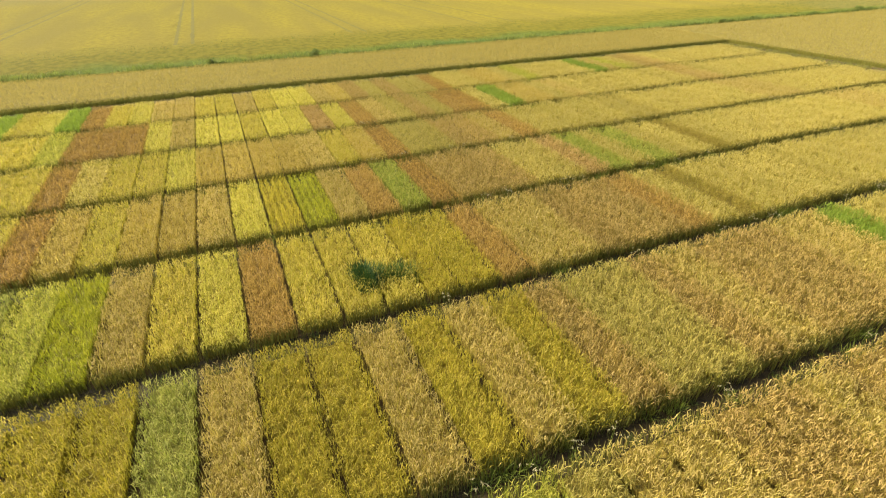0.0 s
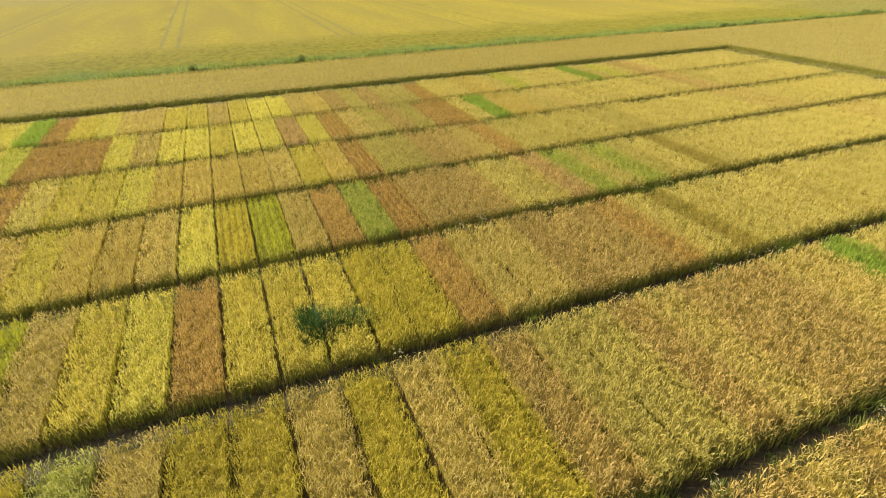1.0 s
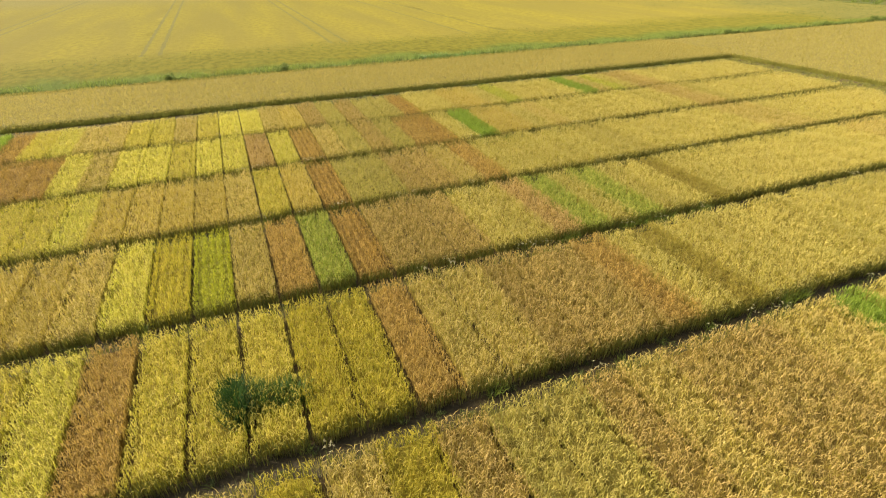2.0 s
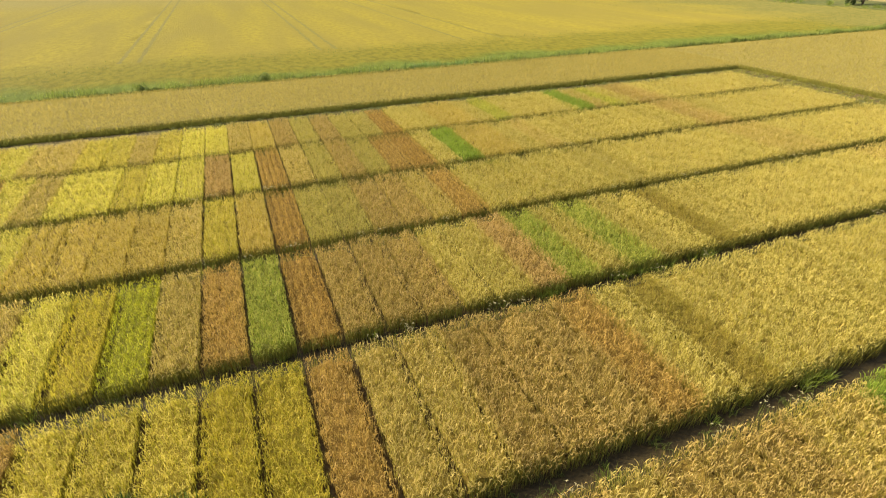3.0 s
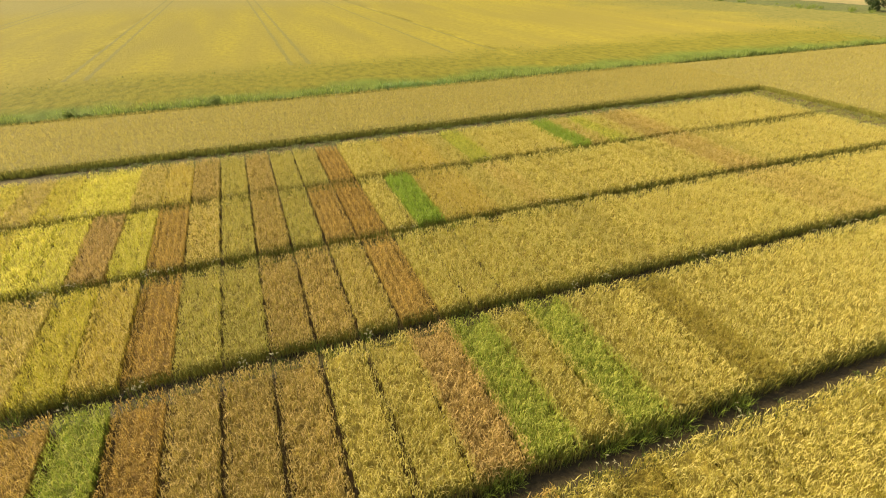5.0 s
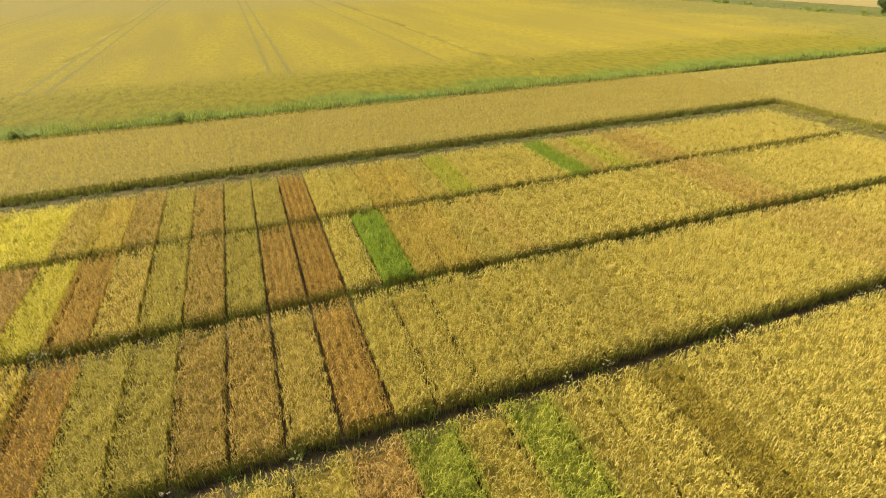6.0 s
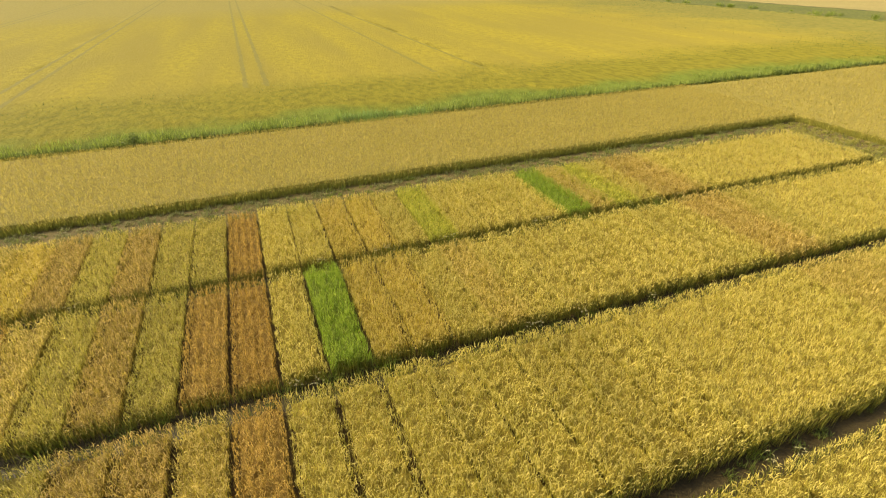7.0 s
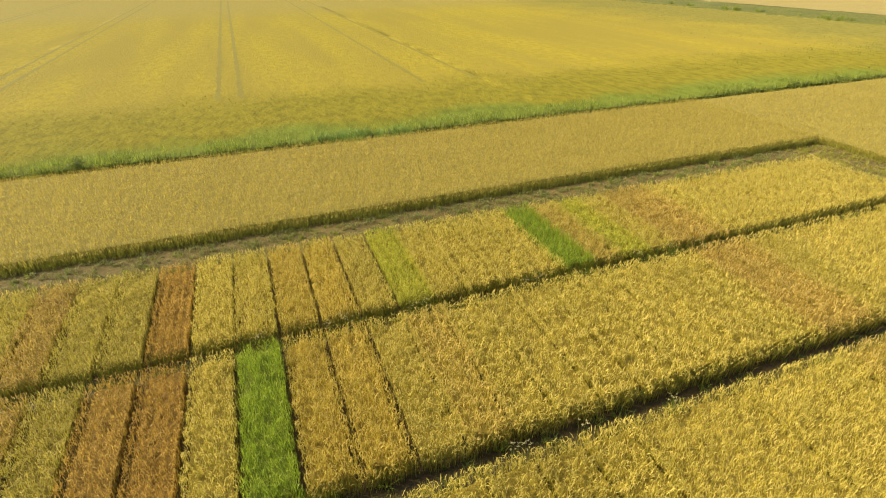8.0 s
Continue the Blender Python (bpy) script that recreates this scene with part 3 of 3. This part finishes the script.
# rank weeds in uneven clumps along the ditch, coloured dark for their shaded south side
x = rng.uniform(-75, 118, 15000)
thick = 0.5 + 0.3 * np.sin(x * 0.9 + 2 * np.sin(x * 0.31)) + 0.25 * np.sin(x * 2.3 + 1.0)
x = x[rng.random(len(x)) < np.clip(thick, 0.12, 1.0)]
n = len(x)
ditch = arcs(np.stack((x, rng.uniform(30.6, 31.5, n)), 1), np.zeros(n), rng.uniform(0.5, 0.98, n), rng.uniform(0.05, 0.35, n), rng.uniform(0, 0.15, n), rng.uniform(0.012, 0.026, n), rng)
thing("ditch_weeds", mesh_from("ditch_weeds", *ditch), DITCH_WEED, "green rank weeds along the ditch, darkened for their shaded side", "weeds", kind="stuff")
V, F = bumpy_sheet(-190, 121, 29.9, 31.7, 300, 3, 0.06, 0.05, rng)
thing("ditch_bank", mesh_from("ditch_bank", V, F, True), BANK, "low green grassy ditch bank", "bank", kind="structure")
V, F = bumpy_sheet(119, 140, 20, 320, 12, 200, 0.6, 0.05, rng, -0.05)
thing("dike", mesh_from("dike", V, F, True), BANK, "long grassy green dike beyond the golden field", "dike", kind="structure")
V, F = bumpy_sheet(138, 420, 20, 420, 60, 60, 0.30, 0.02, rng, -0.05)
thing("distant_field", mesh_from("distant_field", V, F, True), FAR_TAN, "distant pale tan rice field", "field", kind="structure")


# ---- weeds, bushes and the tree ----
def grass_mesh(name, count, radius, height, half, r, lean=0.5):
    xy = r.normal(0, radius / 2, (count, 2))
    az = np.arctan2(xy[:, 1], xy[:, 0]) + r.normal(0, 0.7, count)
    tall = r.uniform(0.55, 1.0, count) * height
    return mesh_from(name, *arcs(xy, np.zeros(count), tall * 1.1, r.uniform(0.2, 1.0, count) * lean * height, tall * r.uniform(0.1, 0.55, count), r.uniform(0.6, 1.2, count) * half, r, 4, az))


PALE = foliage_mat("seed_heads", (0.43, 0.39, 0.21), (0.34, 0.30, 0.15), 0.4)


def seed_grass(name, r):
    """A few tall stems with pale drooping heads."""
    n = 7
    xy = r.normal(0, 0.14, (n, 2))
    az = r.uniform(0, 2 * math.pi, n)
    rise, reach = r.uniform(0.80, 0.95, n), r.uniform(0.03, 0.14, n)
    stems = arcs(xy, np.zeros(n), rise, reach, np.zeros(n), np.full(n, 0.004), r, 3, az)
    top = xy + np.stack((np.cos(az), np.sin(az)), 1) * reach[:, None] * 0.9
    i = np.repeat(np.arange(n), 4)
    heads = arcs(top[i] + r.normal(0, 0.012, (len(i), 2)), rise[i] * 0.96, r.uniform(0.03, 0.07, len(i)), r.uniform(0.03, 0.09, len(i)), r.uniform(0.02, 0.07, len(i)), np.full(len(i), 0.009), r)
    return mesh_from(name + "_stem", *stems), mesh_from(name + "_head", *heads)


# the tall sedge clump that has come up in a plot: a dense bank with a sparse arm beside it
sedge = holder("sedge_clump", pose(-15.90, -20.0, 0), "tall dark-green sedge clump growing amid ripe rice", "weed clump")
r = np.random.default_rng(77)
for i, (x, y, tall) in enumerate(((-0.06, 0.58, 1.02), (0.02, 0.20, 1.12), (-0.02, -0.18, 1.12), (0.02, -0.52, 1.0))):
    part("leaf_tuft", grass_mesh("sedge_tuft", 650, 0.32, tall, 0.013, r, 0.34), SEDGE, sedge, kind="stuff", at=pose(x, y, 0))
for x, y, tall in ((0.45, 0.10, 1.12), (0.85, -0.06, 1.06), (1.25, -0.16, 1.04), (1.62, -0.26, 1.06)):
    part("leaf_tuft", grass_mesh("sedge_arm", 330, 0.42, tall, 0.012, r, 0.40), SEDGE_LIGHT, sedge, "lighter green leaves", "stuff", pose(x, y, 0))

TUFTS = [grass_mesh("weed_tuft", 46, 0.22, 0.5, 0.008, np.random.default_rng(90 + i), 0.6) for i in range(4)]
r = np.random.default_rng(5)
ENDS = [(-30.12, -29.4), (-23.0, -22.05), (-15.65, -14.7), (-8.25, -7.35), (-0.85, 0.0), (6.8, 7.5)]
GREENER = {(0, 1.5), (0, 3.5), (0, 5.5), (0, 7.5), (2, -0.5), (2, 2.6), (2, 4.0), (2, 6.0), (1, 4.0), (0, -14.5), (5, 8.8), (5, 16.5), (5, 20.0), (4, 2.5)}
for j, (far_end, near_end) in enumerate(ENDS):
    for _ in range(16):
        x = r.uniform(-22, 30)
        y = near_end - r.uniform(0.02, 0.22) if r.random() < 0.8 else far_end + 0.15
        m = pose(x, y, 0, 0, 0, r.uniform(0, 360)) @ Matrix.Scale(r.uniform(0.7, 1.25), 4)
        thing("weed_tuft", TUFTS[r.integers(4)], WEED, "low green grassy weed tuft in the alley", "weed", m, "weeds in the alleys")
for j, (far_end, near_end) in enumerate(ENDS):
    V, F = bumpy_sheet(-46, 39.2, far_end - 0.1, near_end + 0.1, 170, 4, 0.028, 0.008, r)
    thing("alley", mesh_from("alley", V, F, True), SOIL, "wet muddy alley between rows of plots, darkened for shade", "alley", kind="structure")
SEEDS = [seed_grass("seed_grass", np.random.default_rng(120 + i)) for i in range(3)]
for j, (far_end, near_end) in enumerate(ENDS):
    for _ in range(15):
        stem, head = SEEDS[r.integers(3)]
        ob = holder("seed_grass", pose(r.uniform(-16, 26), far_end + r.uniform(-0.02, 0.16), 0, 0, 0, r.uniform(0, 360)), "tall weed grass with pale seed heads", "weed grass", "seeding grass in the alleys")
        part("stem", stem, WEED, ob, kind="stuff")
        part("seed_head", head, PALE, ob, "pale drooping seed heads", "stuff")
for j, x in sorted(GREENER):
    for _ in range(5):
        m = pose(x + r.normal(0, 0.6), ENDS[j][1] - r.uniform(0.0, 0.25), 0, 0, 0, r.uniform(0, 360)) @ Matrix.Scale(r.uniform(0.9, 1.35), 4)
        thing("weed_tuft", TUFTS[r.integers(4)], WEED, "lush green weed tuft at a plot's edge", "weed", m, "weeds in the alleys")


def weed_cover(name, spots, material, label):
    """Many small tufts that nobody could count, as one mesh."""
    n = len(spots)
    i = np.repeat(np.arange(n), 20)
    grow = r.uniform(0.4, 1.1, n)[i]
    k = len(i)
    tall = r.uniform(0.2, 0.48, k) * grow
    blades = arcs(spots[i] + r.normal(0, 0.10, (k, 2)) * grow[:, None], np.full(k, 0.02), tall, tall * r.uniform(0.2, 0.9, k), tall * 0.4, np.full(k, 0.010), r)
    thing(name, mesh_from(name, *blades), material, label, "weeds", kind="stuff")


alley = r.choice(len(ENDS), 380)
alley_y = np.array([(ENDS[j][0] + 0.2, ENDS[j][1] - 0.1) for j in alley])
weed_cover("alley_weeds", np.stack((r.uniform(-24, 34, 380), alley_y[:, 0] + (alley_y[:, 1] - alley_y[:, 0]) * r.random(380)), 1), DITCH_WEED, "dark green weeds low in the wet alleys")
weed_cover("strip_weeds", np.stack((r.uniform(-18, 37, 240), r.uniform(14.2, 16.7, 240)), 1), WEED, "low green weeds scattered over bare earth")
weed_cover("strip_grass", np.stack((r.uniform(-18, 39, 900), 14.15 + 2.6 * r.uniform(0, 1, 900)), 1), STRIP_GRASS, "pale grey-green grass scattered over bare earth")
weed_cover("edge_weeds", np.stack((r.choice((39.4, 39.7, 40.1, 40.8, 42.9), 420) + r.normal(0, 0.3, 420), r.uniform(-12, 14.6, 420)), 1), STRIP_GRASS, "grey-green grass along the edges of bare earth")
weed_cover("verge_grass", np.stack((r.uniform(39.4, 43.2, 620), r.uniform(-2, 16.6, 620)), 1), FRONT, "yellowing rank grass over the earth strip")

# loose straw on the bare strips
n = 1800
xy = np.concatenate((np.stack((r.uniform(-20, 40, n), r.uniform(13.9, 16.7, n)), 1), np.stack((r.uniform(38, 42, n // 4), r.uniform(0, 14, n // 4)), 1)))
k = len(xy)
straw = arcs(xy, r.uniform(0.045, 0.07, k), r.uniform(-0.01, 0.03, k), r.uniform(0.1, 0.35, k), np.zeros(k), r.uniform(0.006, 0.012, k), r, 2)
thing("straw_litter", mesh_from("straw_litter", *straw), STRAW, "dry pale straw strewn over bare earth", "straw", kind="stuff")


def leaf_cloud(name, lobes, count, leaf, r):
    """Leaves scattered in the outer parts of several uneven lobes (x, y, z, radius)."""
    V, F = [], []
    for x, y, z, rad in lobes:
        d = r.normal(0, 1, (count, 3))
        d /= np.linalg.norm(d, axis=1)[:, None]
        p = d * (rad * r.uniform(0.45, 1.08, count) ** 0.6)[:, None] * np.array((1, 1, 0.85)) + (x, y, z)
        u = r.normal(0, 1, (count, 3))
        u /= np.linalg.norm(u, axis=1)[:, None]
        w = np.cross(u, r.normal(0, 1, (count, 3)))
        w /= np.linalg.norm(w, axis=1)[:, None]
        s = leaf * r.uniform(0.6, 1.3, count)[:, None]
        quad = np.stack((p - u * s, p + w * s * 0.5, p + u * s, p - w * s * 0.5), axis=1)
        F.append(np.arange(count * 4).reshape(count, 4) + sum(len(v) for v in V))
        V.append(quad.reshape(-1, 3))
    V = np.concatenate(V)
    V[:, 2] = np.maximum(V[:, 2], 0.02)
    return mesh_from(name, V, np.concatenate(F))


def limb(path, r0, r1, sides=7):
    """A tapered tube along a path of points."""
    V, F = [], []
    for i, p in enumerate(path):
        rad = r0 + (r1 - r0) * i / (len(path) - 1)
        for j in range(sides):
            a = 2 * math.pi * j / sides
            V.append((p[0] + rad * math.cos(a), p[1] + rad * math.sin(a), p[2]))
    for i in range(len(path) - 1):
        for j in range(sides):
            a, b = i * sides + j, i * sides + (j + 1) % sides
            F.append((a, b, b + sides, a + sides))
    return np.array(V, float), np.array(F)


WOOD = surface_mat("weathered_wood", ((0.26, 0.20, 0.13), (0.20, 0.15, 0.10), (0.32, 0.25, 0.17)), (3, 30), 0.8, 0.3, 40.0)
V, F = limb([(0, 0, 0), (0.01, 0, 0.4), (0.0, 0.015, 0.8), (0.02, 0, 1.2)], 0.04, 0.028, 8)
caps = np.array([(3, 2, 1, 0), (0, 7, 4, 3), (7, 6, 5, 4), (24, 25, 26, 27), (27, 28, 31, 24), (28, 29, 30, 31)])
thing("wooden_stake", mesh_from("wooden_stake", V, np.concatenate((F, caps))), WOOD, "pale weathered wooden stake lying on bare earth", "stake", pose(40.2, 14.4, 0.09, 0, 90, 60))


def bush(m, height, width, label, seed):
    r = np.random.default_rng(seed)
    ob = holder("bush", m, label, "bush", "bushes along the ditch")
    lobes = [(r.normal(0, width * 0.28), r.normal(0, width * 0.2), height * r.uniform(0.3, 0.72), height * r.uniform(0.22, 0.36)) for _ in range(7)]
    stems = [limb([(0, 0, 0), (x * 0.5, y * 0.5, z * 0.55), (x, y, z)], 0.03, 0.01, 5) for x, y, z, _ in lobes[:5]]
    part("stem", mesh_from("bush_stem", *join(*stems)), BARK, ob)
    part("foliage", leaf_cloud("bush_foliage", lobes, 130, 0.07, r), BUSH, ob, kind="stuff")


bush(pose(-8.3, 30.9, 0), 1.5, 1.1, "dark-green bush on the ditch bank", 1)
bush(pose(-20.1, 30.75, 0), 1.3, 1.2, "dark-green bush on the ditch bank", 2)
bush(pose(-18.7, 30.9, 0), 0.8, 1.2, "low green bush on the ditch bank", 3)
for i, (x, h) in enumerate(((58.0, 1.0), (65.0, 1.2), (79.0, 1.0), (91.5, 1.4), (94.5, 1.0), (104.0, 1.6), (-35.0, 0.8), (30.5, 0.7))):
    bush(pose(x, 31.0, 0), h, h * 1.5, "low green bush on the ditch bank", 10 + i)

REEDS = [grass_mesh("reed_clump", 80, 0.55, 1.15, 0.016, np.random.default_rng(60 + i), 0.4) for i in range(3)]
r = np.random.default_rng(8)
for _ in range(26):
    x = r.uniform(7.6, 16.2)
    m = pose(x, 31.3 + r.normal(0, 0.45), 0, 0, 0, r.uniform(0, 360)) @ Matrix.Scale(r.uniform(0.75, 1.15), 4)
    thing("reed_clump", REEDS[r.integers(3)], REED, "pale blue-green reed clump on the ditch bank", "reeds", m, "reeds by the ditch")
for _ in range(40):
    x = r.uniform(-40, 60)
    m = pose(x, 30.9 + r.normal(0, 0.3), 0, 0, 0, r.uniform(0, 360)) @ Matrix.Scale(r.uniform(0.35, 0.7), 4)
    thing("weed_clump", REEDS[r.integers(3)], WEED, "green weed clump along the ditch", "weeds", m, "weeds by the ditch")

for _ in range(60):
    m = pose(r.uniform(119.5, 126), 40 + 200 * r.random() ** 1.6, 0.45, 0, 0, r.uniform(0, 360)) @ Matrix.Scale(r.uniform(0.7, 1.5), 4)
    thing("weed_clump", REEDS[r.integers(3)], MARGIN, "dull green weed clump on the dike", "weeds", m, "weeds on the dike")

r = np.random.default_rng(31)
tree = holder("tree", pose(128.8, 60.2, 0), "broad dark-green tree beside the dike", "tree")
tips = [(r.normal(0, 2.0), r.normal(0, 2.0), r.uniform(1.0, 6.0)) for _ in range(22)]
boughs = [limb([(0, 0, 0), (0.1, 0, 1.4), (0.05, 0.1, 3.0), (0, 0, 4.6)], 0.28, 0.10, 9)]
boughs += [limb([(0, 0, 0.4 + z * 0.35), (x * 0.5, y * 0.5, z * 0.72), (x, y, z)], 0.11, 0.03, 6) for x, y, z in tips]
part("trunk", mesh_from("tree_trunk", *join(*boughs)), BARK, tree)
part("crown", leaf_cloud("tree_crown", [(x, y, z, r.uniform(0.9, 1.5)) for x, y, z in tips], 420, 0.20, r), TREE, tree, kind="stuff")
